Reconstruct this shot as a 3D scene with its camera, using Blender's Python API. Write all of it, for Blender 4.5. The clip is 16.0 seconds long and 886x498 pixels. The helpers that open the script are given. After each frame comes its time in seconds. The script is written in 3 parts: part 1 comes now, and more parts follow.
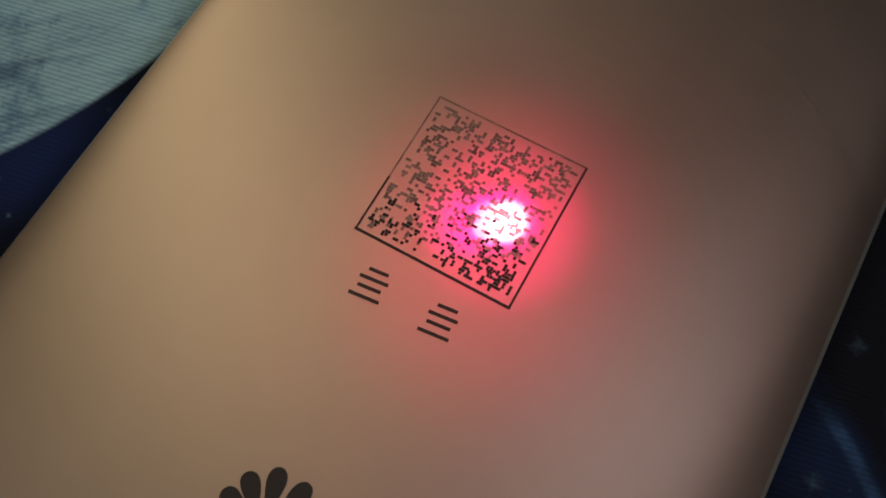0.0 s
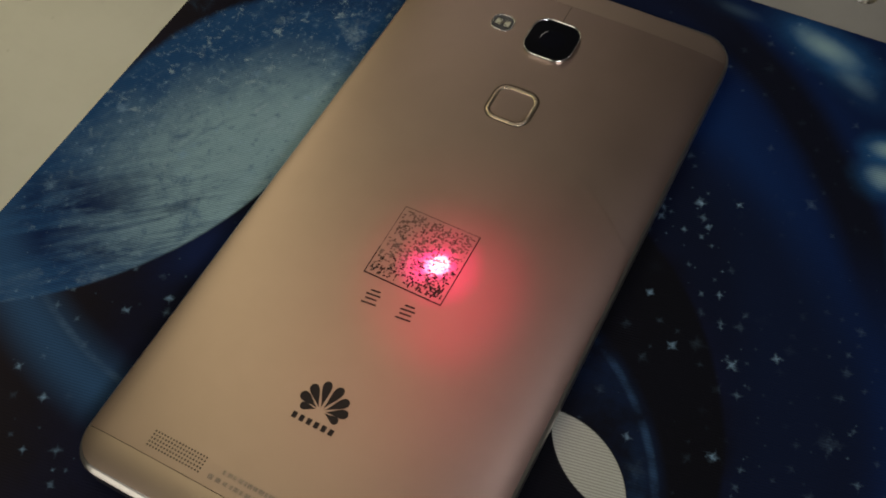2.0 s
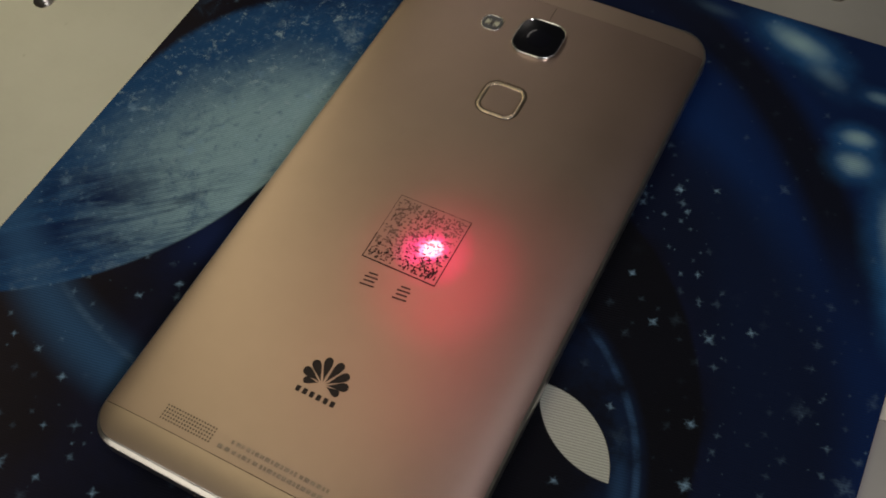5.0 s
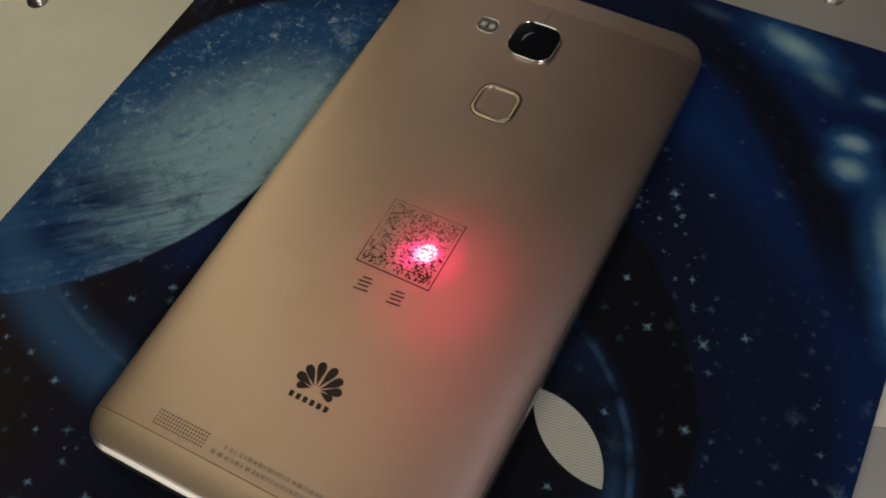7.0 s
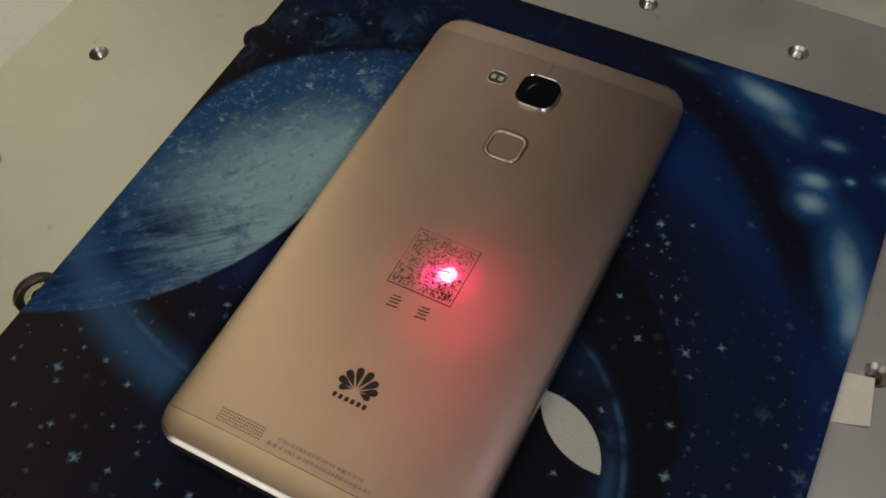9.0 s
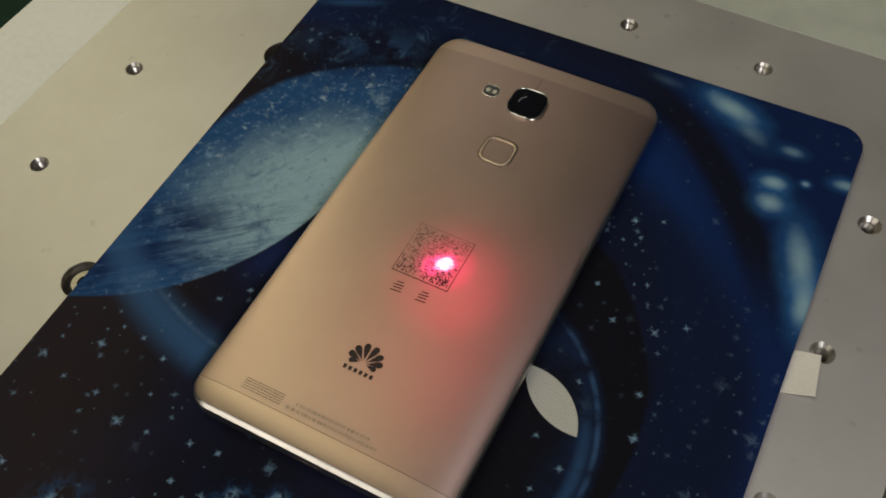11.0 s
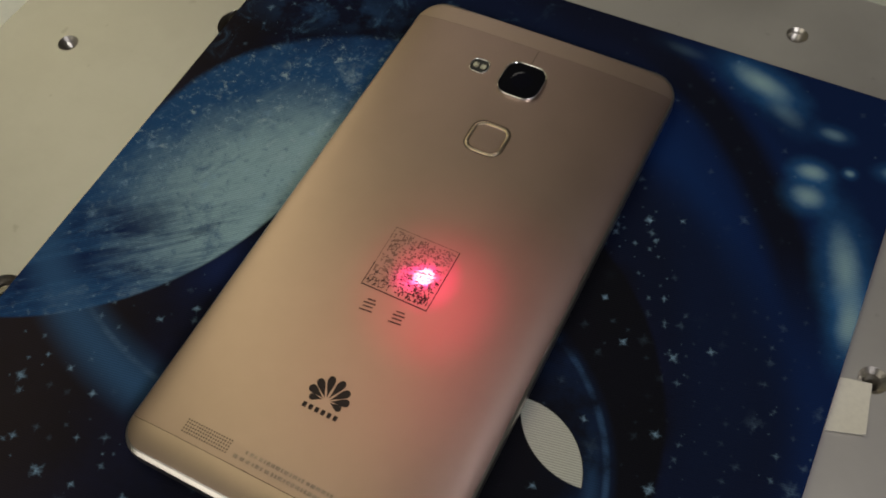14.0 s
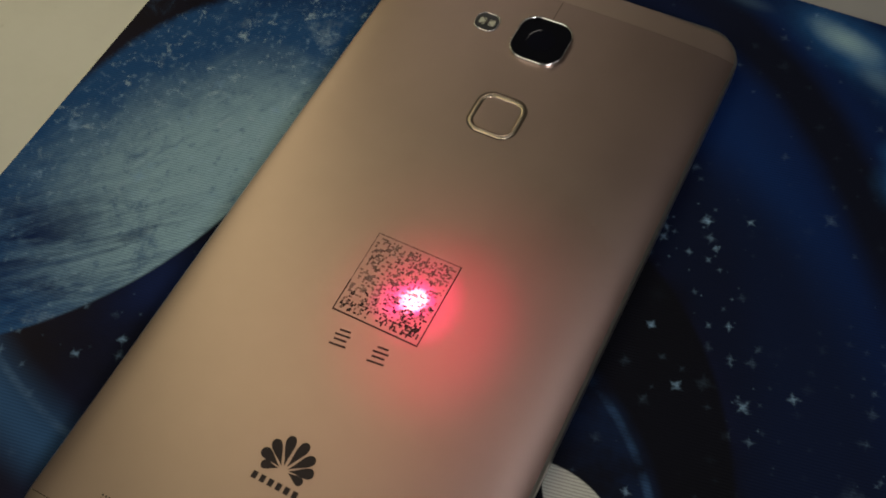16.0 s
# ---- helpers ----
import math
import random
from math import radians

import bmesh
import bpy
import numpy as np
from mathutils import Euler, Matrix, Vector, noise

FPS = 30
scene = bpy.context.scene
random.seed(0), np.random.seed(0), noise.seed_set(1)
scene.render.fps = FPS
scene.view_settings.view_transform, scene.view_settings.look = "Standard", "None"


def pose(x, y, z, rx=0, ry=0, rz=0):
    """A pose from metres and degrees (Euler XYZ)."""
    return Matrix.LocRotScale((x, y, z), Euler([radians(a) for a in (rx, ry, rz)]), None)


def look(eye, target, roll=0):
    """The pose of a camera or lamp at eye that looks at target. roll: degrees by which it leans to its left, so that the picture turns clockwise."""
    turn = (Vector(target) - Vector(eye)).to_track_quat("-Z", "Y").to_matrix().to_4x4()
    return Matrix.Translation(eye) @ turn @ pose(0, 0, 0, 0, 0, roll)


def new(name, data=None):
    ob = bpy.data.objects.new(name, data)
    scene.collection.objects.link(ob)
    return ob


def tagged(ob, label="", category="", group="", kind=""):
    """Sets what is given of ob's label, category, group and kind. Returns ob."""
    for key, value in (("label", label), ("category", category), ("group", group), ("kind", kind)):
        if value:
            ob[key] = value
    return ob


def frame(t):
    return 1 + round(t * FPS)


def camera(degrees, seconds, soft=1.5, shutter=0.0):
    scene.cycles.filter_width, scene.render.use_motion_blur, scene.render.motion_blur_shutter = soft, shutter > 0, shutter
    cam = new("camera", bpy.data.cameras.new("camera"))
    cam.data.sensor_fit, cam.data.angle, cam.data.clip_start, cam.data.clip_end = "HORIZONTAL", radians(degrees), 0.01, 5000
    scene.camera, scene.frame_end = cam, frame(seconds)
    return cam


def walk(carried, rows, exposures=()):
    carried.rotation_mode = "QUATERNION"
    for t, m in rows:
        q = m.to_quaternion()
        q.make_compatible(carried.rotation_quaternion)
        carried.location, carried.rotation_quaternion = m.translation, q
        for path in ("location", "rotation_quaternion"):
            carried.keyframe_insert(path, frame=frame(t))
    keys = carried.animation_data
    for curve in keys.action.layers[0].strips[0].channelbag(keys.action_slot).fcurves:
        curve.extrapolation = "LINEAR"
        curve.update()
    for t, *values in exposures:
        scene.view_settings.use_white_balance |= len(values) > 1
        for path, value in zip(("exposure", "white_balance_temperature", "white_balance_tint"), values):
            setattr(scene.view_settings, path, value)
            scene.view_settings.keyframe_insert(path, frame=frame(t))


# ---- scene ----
cam = camera(49.8, 16.0, soft=1.9)
# seconds, eye, yaw, pitch, lean to the left
PATH = [
    (0.0, 0.01512, -0.05405, 0.09989, 28.54, -67.87, 1.79),
    (0.5, 0.01722, -0.05403, 0.11152, 30.49, -68.22, -0.13),
    (1.0, 0.02536, -0.06278, 0.13068, 31.55, -65.37, -1.55),
    (1.2, 0.03135, -0.07196, 0.14704, 31.64, -63.99, -1.93),
    (1.4, 0.04936, -0.09117, 0.16618, 33.66, -59.25, -5.50),
    (1.5, 0.05407, -0.09961, 0.17948, 32.55, -58.57, -4.40),
    (2.0, 0.05660, -0.10003, 0.18052, 32.45, -58.66, -3.97),
    (2.5, 0.05768, -0.10438, 0.18860, 33.41, -57.80, -5.04),
    (3.0, 0.05984, -0.10647, 0.18847, 32.97, -57.96, -4.96),
    (3.5, 0.06222, -0.10683, 0.18863, 33.17, -58.11, -5.25),
    (4.0, 0.06338, -0.10833, 0.18775, 32.76, -57.85, -4.95),
    (6.5, 0.06490, -0.10910, 0.18865, 32.91, -58.15, -4.82),
    (7.0, 0.06402, -0.10711, 0.18852, 32.42, -58.20, -4.41),
    (7.5, 0.06385, -0.10968, 0.19050, 32.60, -57.95, -4.53),
    (8.0, 0.06585, -0.11352, 0.19684, 32.55, -57.53, -4.46),
    (8.5, 0.06858, -0.12035, 0.20709, 31.89, -57.16, -4.02),
    (9.0, 0.06871, -0.12770, 0.21708, 31.32, -56.34, -3.48),
    (9.2, 0.07033, -0.13291, 0.22155, 31.46, -55.96, -3.41),
    (11.3, 0.08756, -0.15271, 0.25058, 32.25, -55.12, -4.04),
    (11.5, 0.09066, -0.15823, 0.25961, 32.37, -54.80, -4.03),
    (12.0, 0.09447, -0.16685, 0.26735, 32.59, -54.37, -4.01),
    (12.5, 0.09580, -0.16057, 0.26569, 32.71, -54.66, -4.21),
    (13.0, 0.09341, -0.14801, 0.25210, 32.89, -55.71, -4.60),
    (13.5, 0.08369, -0.12957, 0.23312, 33.00, -56.96, -4.97),
    (14.0, 0.07067, -0.11233, 0.21186, 33.05, -58.12, -5.37),
    (14.5, 0.06165, -0.09854, 0.19321, 33.31, -59.17, -5.98),
    (15.0, 0.05434, -0.08866, 0.18098, 33.86, -59.96, -6.48),
    (15.5, 0.05143, -0.08238, 0.17158, 34.27, -60.42, -6.63),
    (16.0, 0.05344, -0.07877, 0.16887, 34.87, -60.19, -7.18),
]


def camera_pose(x, y, z, yaw, pitch, lean):
    return pose(x, y, z, 90 + pitch, 0, yaw) @ pose(0, 0, 0, 0, 0, lean)


# the phone camera dims its picture a little when the bright metal fills it
EXPOSURES = [(0, -0.52), (0.6, -0.52), (1.5, -0.6), (4, -0.62), (6.5, -0.65), (8, -0.65), (9, -0.48), (11.5, -0.2), (12.5, -0.2), (13.5, -0.36), (15, -0.52), (16, -0.54)]
walk(cam, [(t, camera_pose(*p)) for t, *p in PATH], EXPOSURES)

# ---- light: a closed workshop with ceiling lamps, added fill lamps, and the red laser ----
world = bpy.data.worlds.new("room_air")
scene.world = world
world.use_nodes = True
world.node_tree.nodes["Background"].inputs[0].default_value = (0.9, 0.95, 1.0, 1)
world.node_tree.nodes["Background"].inputs[1].default_value = 0.02


def area_lamp(name, eye, target, sx, sy, watts, colour):
    lamp = bpy.data.lights.new(name, "AREA")
    lamp.shape, lamp.size, lamp.size_y, lamp.energy, lamp.color = "RECTANGLE", sx, sy, watts, colour
    ob = new(name, lamp)
    ob.matrix_world = look(eye, target)
    return ob


def spot_lamp(name, eye, target, watts, colour, degrees, blend, radius):
    lamp = bpy.data.lights.new(name, "SPOT")
    lamp.energy, lamp.color, lamp.spot_size, lamp.spot_blend, lamp.shadow_soft_size = watts, colour, radians(degrees), blend, radius
    ob = new(name, lamp)
    ob.matrix_world = look(eye, target)
    return ob


area_lamp("ceiling_lamp_left", (-1.33, 0.66, 1.72), (-0.1, 0.0, 0), 0.48, 2.4, 11.8, (1.0, 0.92, 0.58))
area_lamp("ceiling_lamp_back", (-0.75, -1.35, 1.60), (0, 0, 0), 1.3, 1.1, 11.0, (1.0, 0.94, 0.82))
# unseen fill added at the front right; brightness drops towards the plate's rear
area_lamp("right_fill_lamp", (0.56, -0.56, 0.62), (0.12, -0.08, 0), 0.30, 0.20, 4.0, (0.97, 0.95, 1.0))
area_lamp("ceiling_lamp_above", (0.44, 0.52, 2.20), (0.16, 0, 0), 0.30, 0.5, 3.3, (0.98, 0.92, 0.98))
# added fill that lifts the phone's upper end, kept out of the camera glass
area_lamp("phone_top_fill", (-1.08, 1.92, 1.80), (0.0, 0, 0), 0.42, 0.5, 1.9, (1.0, 0.92, 0.84))
SPOT = (0.0015, -0.0150, 0.0078)
HEAD = (-0.045, 0.085, 0.29)
spot_lamp("laser_core", HEAD, SPOT, 7.0, (1.0, 0.55, 0.72), 0.40, 1.0, 0.0003)
spot_lamp("laser_core_side", HEAD, (SPOT[0] - 0.0012, SPOT[1] - 0.0010, SPOT[2]), 4.0, (1.0, 0.45, 0.62), 0.16, 1.0, 0.0002)
for back, watts in ((0.0, 2.2), (0.0028, 1.7), (0.0054, 0.9)):
    spot_lamp("laser_beam", HEAD, (SPOT[0] - 0.84 * back, SPOT[1] - 0.54 * back, SPOT[2]), watts, (1.0, 0.0, 0.32), 1.7, 1.0, 0.0003)
spot_lamp("laser_halo", HEAD, SPOT, 0.9, (1.0, 0.0, 0.17), 4.0, 1.0, 0.0003)
spot_lamp("laser_glow", HEAD, (SPOT[0] + 0.002, SPOT[1] - 0.003, SPOT[2]), 0.28, (1.0, 0.0, 0.12), 8.5, 1.0, 0.0003)
spot_lamp("laser_scatter", HEAD, (0.008, -0.032, 0.0078), 0.16, (1.0, 0.0, 0.13), 20.0, 1.0, 0.0003)


# ---- materials ----
class N:
    """A value in a node tree, with arithmetic."""
    tree = None

    def __init__(self, s):
        self.s = s

    def __add__(self, o):
        return m_("ADD", self, o)

    def __radd__(self, o):
        return m_("ADD", o, self)

    def __sub__(self, o):
        return m_("SUBTRACT", self, o)

    def __rsub__(self, o):
        return m_("SUBTRACT", o, self)

    def __mul__(self, o):
        return m_("MULTIPLY", self, o)

    def __rmul__(self, o):
        return m_("MULTIPLY", o, self)

    def __truediv__(self, o):
        return m_("DIVIDE", self, o)


def put_in(socket, v):
    if isinstance(v, N):
        N.tree.links.new(v.s, socket)
    else:
        socket.default_value = v


def m_(op, *args):
    n = N.tree.nodes.new("ShaderNodeMath")
    n.operation = op
    for i, a in enumerate(args):
        put_in(n.inputs[i], a)
    return N(n.outputs[0])


def step(v, a, b):
    """0 below a, 1 above b, smooth between; also for a above b."""
    n = N.tree.nodes.new("ShaderNodeMapRange")
    n.interpolation_type = "SMOOTHSTEP"
    if a < b:
        put_in(n.inputs[0], v)
        n.inputs[1].default_value, n.inputs[2].default_value = a, b
    else:
        put_in(n.inputs[0], v)
        n.inputs[1].default_value, n.inputs[2].default_value = b, a
        n.inputs[3].default_value, n.inputs[4].default_value = 1.0, 0.0
    return N(n.outputs[0])


def noise_at(vec, scale, detail=3.0, rough=0.55, distortion=0.0):
    n = N.tree.nodes.new("ShaderNodeTexNoise")
    if vec is not None:
        N.tree.links.new(vec.s, n.inputs["Vector"])
    n.inputs["Scale"].default_value, n.inputs["Detail"].default_value = scale, detail
    n.inputs["Roughness"].default_value, n.inputs["Distortion"].default_value = rough, distortion
    return N(n.outputs["Fac"])


def mix_(fac, a, b):
    n = N.tree.nodes.new("ShaderNodeMix")
    n.data_type = "RGBA"
    put_in(n.inputs[0], fac)
    for i, c in ((6, a), (7, b)):
        put_in(n.inputs[i], c if isinstance(c, N) else (*c, 1))
    return N(n.outputs[2])


def coords(kind="Object"):
    return N(N.tree.nodes.new("ShaderNodeTexCoord").outputs[kind])


def scaled(vec, sx, sy, sz, rz=0.0):
    n = N.tree.nodes.new("ShaderNodeMapping")
    n.vector_type = "TEXTURE" if rz else "POINT"
    N.tree.links.new(vec.s, n.inputs[0])
    if rz:
        n.inputs["Rotation"].default_value = (0, 0, rz)
        n.inputs["Scale"].default_value = (1 / sx, 1 / sy, 1 / sz)
    else:
        n.inputs["Scale"].default_value = (sx, sy, sz)
    return N(n.outputs[0])


def material(name):
    m = bpy.data.materials.new(name)
    m.use_nodes = True
    N.tree = m.node_tree
    return m, m.node_tree.nodes["Principled BSDF"]


def bump(bsdf, height, strength, distance):
    n = N.tree.nodes.new("ShaderNodeBump")
    n.inputs["Strength"].default_value, n.inputs["Distance"].default_value = strength, distance
    put_in(n.inputs["Height"], height)
    N.tree.links.new(n.outputs[0], bsdf.inputs["Normal"])


def simple(name, colour, rough, metal=0.0, grain=0.12, scale=300.0, relief=0.0, spread=0.06):
    m, b = material(name)
    v = coords()
    g = noise_at(v, scale, 4)
    w = noise_at(v, scale / 18, 3)
    dark, light = tuple(c * (1 - grain) for c in colour), tuple(min(1, c * (1 + grain)) for c in colour)
    put_in(b.inputs["Base Color"], mix_(step(g * 0.5 + w * 0.5, 0.3, 0.7), dark, light))
    put_in(b.inputs["Roughness"], (w - 0.5) * spread * 2 + rough)
    b.inputs["Metallic"].default_value = metal
    if relief:
        bump(b, g, 0.3, relief)
    return m


def satin_metal(name, colour, rough):
    """Bead-blasted anodised aluminium."""
    m, b = material(name)
    v = coords()
    g, w = noise_at(v, 9000.0, 2), noise_at(v, 60.0, 3)
    put_in(b.inputs["Base Color"], mix_(step(w, 0.3, 0.7), tuple(c * 0.95 for c in colour), colour))
    put_in(b.inputs["Roughness"], rough + (w - 0.5) * 0.06)
    b.inputs["Metallic"].default_value = 1.0
    bump(b, g, 0.10, 0.00004)
    return m


GOLD = satin_metal("champagne_anodised", (0.445, 0.328, 0.279), 0.39)
CAP = satin_metal("champagne_painted", (0.50, 0.382, 0.312), 0.38)
# CAP paint lightened for the upper cap, standing in for light it reflects
CAP_LIT = satin_metal("champagne_painted_lit", (0.53, 0.405, 0.335), 0.41)
RIM = simple("polished_rim", (0.66, 0.62, 0.58), 0.32, 1.0, 0.06, 400)
CHROME = simple("bright_chrome", (0.80, 0.78, 0.74), 0.16, 1.0, 0.05)
GOLD_RING = satin_metal("polished_gold", (0.74, 0.60, 0.45), 0.26)
GAP = simple("dark_gap", (0.05, 0.035, 0.025), 0.6)
BLACK_GLASS = simple("black_glass", (0.006, 0.006, 0.008), 0.06, 0.0, 0.05)
LENS = simple("lens_coating", (0.006, 0.006, 0.010), 0.06, 0.0, 0.05)
FLASH = simple("flash_lens", (0.035, 0.035, 0.032), 0.15, 0.0, 0.3, 1200)
LED = simple("flash_led", (0.55, 0.53, 0.38), 0.3)
INK = simple("dark_brown_print", (0.020, 0.013, 0.010), 0.75, 0.0, 0.2, 2500)
ENGRAVED = simple("laser_burnt_mark", (0.035, 0.024, 0.020), 0.75, 0.0, 0.4, 3500)
SPECK = simple("faint_burnt_mark", (0.22, 0.16, 0.13), 0.55, 0.4, 0.5, 900)
FINE_INK = simple("brown_fine_print", (0.30, 0.23, 0.17), 0.5, 0.0, 0.3, 3000)


def plate_metal():
    m, b = material("milled_aluminium")
    v = coords()
    lay = noise_at(scaled(v, 1.0, 26.0, 1.0), 90.0, 4)
    fine = noise_at(v, 2600.0, 2)
    stain = noise_at(v, 22.0, 5, 0.6)
    spots = noise_at(v, 140.0, 2)
    c = mix_(step(stain, 0.35, 0.7), (0.56, 0.54, 0.51), (0.63, 0.61, 0.575))
    c = mix_(step(spots, 0.68, 0.76) * 0.35, c, (0.33, 0.31, 0.27))
    put_in(b.inputs["Base Color"], c)
    b.inputs["Metallic"].default_value = 0.85
    put_in(b.inputs["Roughness"], 0.52 + (stain - 0.5) * 0.16 + (lay - 0.5) * 0.08)
    bump(b, lay * 0.6 + fine * 0.4, 0.18, 0.00005)
    return m


PLATE = plate_metal()
BORE = simple("cut_steel", (0.46, 0.43, 0.38), 0.34, 1.0, 0.2, 900)
BOLT = simple("dark_steel", (0.30, 0.28, 0.25), 0.35, 1.0, 0.25, 900)
CREAM = simple("cream_painted_steel", (0.84, 0.84, 0.72), 0.45, 0.0, 0.05, 400, 0.00004)
# grey-green paint, its base colour also darkened for the dark machine it reflects
COVER = simple("grey_green_painted_cover", (0.46, 0.48, 0.40), 0.33, 0.0, 0.12, 90, 0.00004, 0.12)
FLOOR = simple("green_floor_paint", (0.012, 0.055, 0.032), 0.5, 0.0, 0.3, 12)
WALL = simple("grey_wall_paint", (0.36, 0.36, 0.36), 0.8, 0.0, 0.08, 30)
PAPER = simple("cream_paper_tape", (0.74, 0.70, 0.60), 0.6, 0.0, 0.06, 900, 0.00003)


def mat_print():
    """The starry print on the cloth, laid out in decimetres."""
    m, b = material("printed_star_cloth")
    raw = coords()
    v = scaled(raw, 10, 10, 10)
    sep = N.tree.nodes.new("ShaderNodeSeparateXYZ")
    N.tree.links.new(v.s, sep.inputs[0])
    px, py = N(sep.outputs[0]), N(sep.outputs[1])
    n1, n2 = noise_at(v, 2.6, 5, 0.6), noise_at(v, 9.0, 5, 0.65)
    fine, frayed = noise_at(v, 95.0, 3), noise_at(v, 70.0, 3)
    wob = (n1 - 0.5) * 0.10 + (n2 - 0.5) * 0.035

    def dist(x, y):
        return m_("SQRT", m_("POWER", px - x, 2.0) + m_("POWER", py - y, 2.0))

    def blob(x, y, along, across, turn, soft=1.0, amount=1.0):
        """A soft turned ellipse."""
        c, s = math.cos(radians(turn)), math.sin(radians(turn))
        dx, dy = px - x, py - y
        u, w = (dx * c + dy * s) / along, (dy * c - dx * s) / across
        d = m_("SQRT", u * u + w * w) + (n2 - 0.5) * 0.5
        return step(d, 1.0, 1.0 - soft) * amount

    def spark(dx, dy, reach):
        """A small four-pointed star with a soft glow."""
        dx, dy = dx + (frayed - 0.5) * 0.9 * reach, dy + (fine - 0.5) * 0.9 * reach
        u = m_("POWER", m_("ABSOLUTE", dx), 0.66) + m_("POWER", m_("ABSOLUTE", dy), 0.66)
        return step(u / (m_("POWER", reach, 0.66) if isinstance(reach, N) else reach ** 0.66), 1.0, 0.10)

    def stars(scale, size, chance, bright=1.0):
        t = N.tree.nodes.new("ShaderNodeTexVoronoi")
        t.voronoi_dimensions = "2D"
        N.tree.links.new(v.s, t.inputs["Vector"])
        t.inputs["Scale"].default_value = scale
        col, at = N.tree.nodes.new("ShaderNodeSeparateColor"), N.tree.nodes.new("ShaderNodeSeparateXYZ")
        N.tree.links.new(t.outputs["Color"], col.inputs[0])
        N.tree.links.new(t.outputs["Position"], at.inputs[0])
        pick, big = N(col.outputs[0]), N(col.outputs[1])
        dx, dy = px - N(at.outputs[0]), py - N(at.outputs[1])
        lean = N(col.outputs[2]) * 1.2 - 0.6
        glow = spark(dx + dy * lean, dy - dx * lean, (0.4 + 1.5 * big * big) * (1.5 * size / scale))
        ragged = glow * (0.4 + 0.9 * fine)
        return ragged * step(pick, 1 - chance, 1 - chance + 0.02) * bright

    # deep navy and black ground
    colour = mix_(step(n1, 0.35, 0.72), (0.0060, 0.0062, 0.012), (0.008, 0.011, 0.036))
    lower_left = step(px + py * 0.35, -0.55, -1.15)
    colour = mix_(lower_left * 0.75, colour, (0.033, 0.024, 0.020))

    # the broad blue sweep on the far side of the phone
    rr = dist(-0.45, -0.45) + wob * 0.4
    d2 = dist(0.02, -0.44) + wob * 0.3
    sweep = step(d2, 0.84, 1.04) * step(px, -0.05, 0.25)
    colour = mix_(sweep * 0.85, colour, (0.0054, 0.0215, 0.098))
    sweep2 = step(rr, 1.14, 1.24) * step(rr, 1.42, 1.30) * step(py, -1.1, 0.2)
    colour = mix_(sweep2 * 0.55, colour, (0.007, 0.033, 0.140))
    # starry dim band and the black crescent beside the arc
    dim = step(d2, 0.69, 0.74) * step(d2, 1.04, 0.90) * step(px, 0.05, 0.25)
    colour = mix_(dim * 0.8, colour, (0.006, 0.010, 0.030))
    black = step(dist(0.02, -0.44) + wob * 0.1, 0.705, 0.69) * step(px, 0.1, 0.25)
    colour = mix_(black * 0.92, colour, (0.006, 0.006, 0.008))
    # black ribbon and the corner
    ribbon = step(rr, 1.39, 1.46) * step(rr, 1.58, 1.51) * step(py, 0.02, 0.42)
    colour = mix_(ribbon * 0.95, colour, (0.006, 0.007, 0.014))
    corner = step(rr, 1.54, 1.62)
    colour = mix_(corner * 0.9, colour, (0.005, 0.016, 0.068))
    top_dark = step(py - px * 0.045, 0.60, 0.80) * step(px, 0.45, 0.15)
    colour = mix_(top_dark * 0.75, colour, (0.007, 0.010, 0.030))
    # bright nebula patches
    for x, y, a, c, turn, amt in ((0.54, 0.884, 0.14, 0.060, -18, 1.0), (0.63, 0.81, 0.10, 0.05, -30, 0.3), (0.760, 0.64, 0.060, 0.042, 10, 1.0), (0.772, 0.56, 0.065, 0.055, -10, 0.9),
                                  (0.775, 0.79, 0.055, 0.03, 0, 0.45), (0.85, 0.68, 0.022, 0.018, 0, 0.8), (0.965, 0.73, 0.06, 0.03, 10, 0.7),
                                  (0.93, 0.37, 0.21, 0.062, -68, 0.9), (0.975, 0.24, 0.13, 0.05, -80, 0.9), (0.30, 0.91, 0.10, 0.03, -5, 0.1)):
        colour = mix_(blob(x, y, a * 1.5, c * 1.7, turn, 1.0, amt * 0.7), colour, (0.035, 0.17, 0.42))
        colour = mix_(blob(x, y, a * 0.85, c * 0.85, turn, 0.95, amt), colour, (0.27, 0.43, 0.48))

    # the pale planet: two limbs meet, streaked towards its lower end
    limb_a = m_("MAXIMUM", step(dist(-0.363, -0.056) + wob * 0.45 + (fine - 0.5) * 0.02, 0.652, 0.622), step(py, 0.10, -0.04) * step(px, -0.25, -0.4))
    limb_b = m_("MAXIMUM", step(dist(-1.32, 0.067) + wob * 0.04, 0.876, 0.866), step(py, -0.12, 0.02) * step(px, -0.25, -0.4))
    planet = limb_a * limb_b
    streak = noise_at(scaled(v, 1.0, 4.0, 1.0, radians(36)), 2.6, 7, 0.7, 0.6)
    cloud = noise_at(v, 4.2, 9, 0.74, 0.3)
    inner = step(dist(-0.46, -0.02) + (cloud - 0.5) * 0.55 + step(py - px * 0.55, 0.15, 0.75) * 0.22, 0.64, 0.22)
    grit = noise_at(v, 38.0, 4, 0.7)
    pc = mix_(inner, (0.024, 0.092, 0.225), (0.34, 0.52, 0.56))
    pc = mix_(step(grit, 0.55, 0.75) * 0.5, pc, (0.42, 0.62, 0.74))
    pc = mix_(step(grit, 0.45, 0.30) * 0.4, pc, (0.02, 0.07, 0.19))
    pc = mix_(step(cloud, 0.56, 0.72) * 0.45, pc, (0.48, 0.64, 0.68))
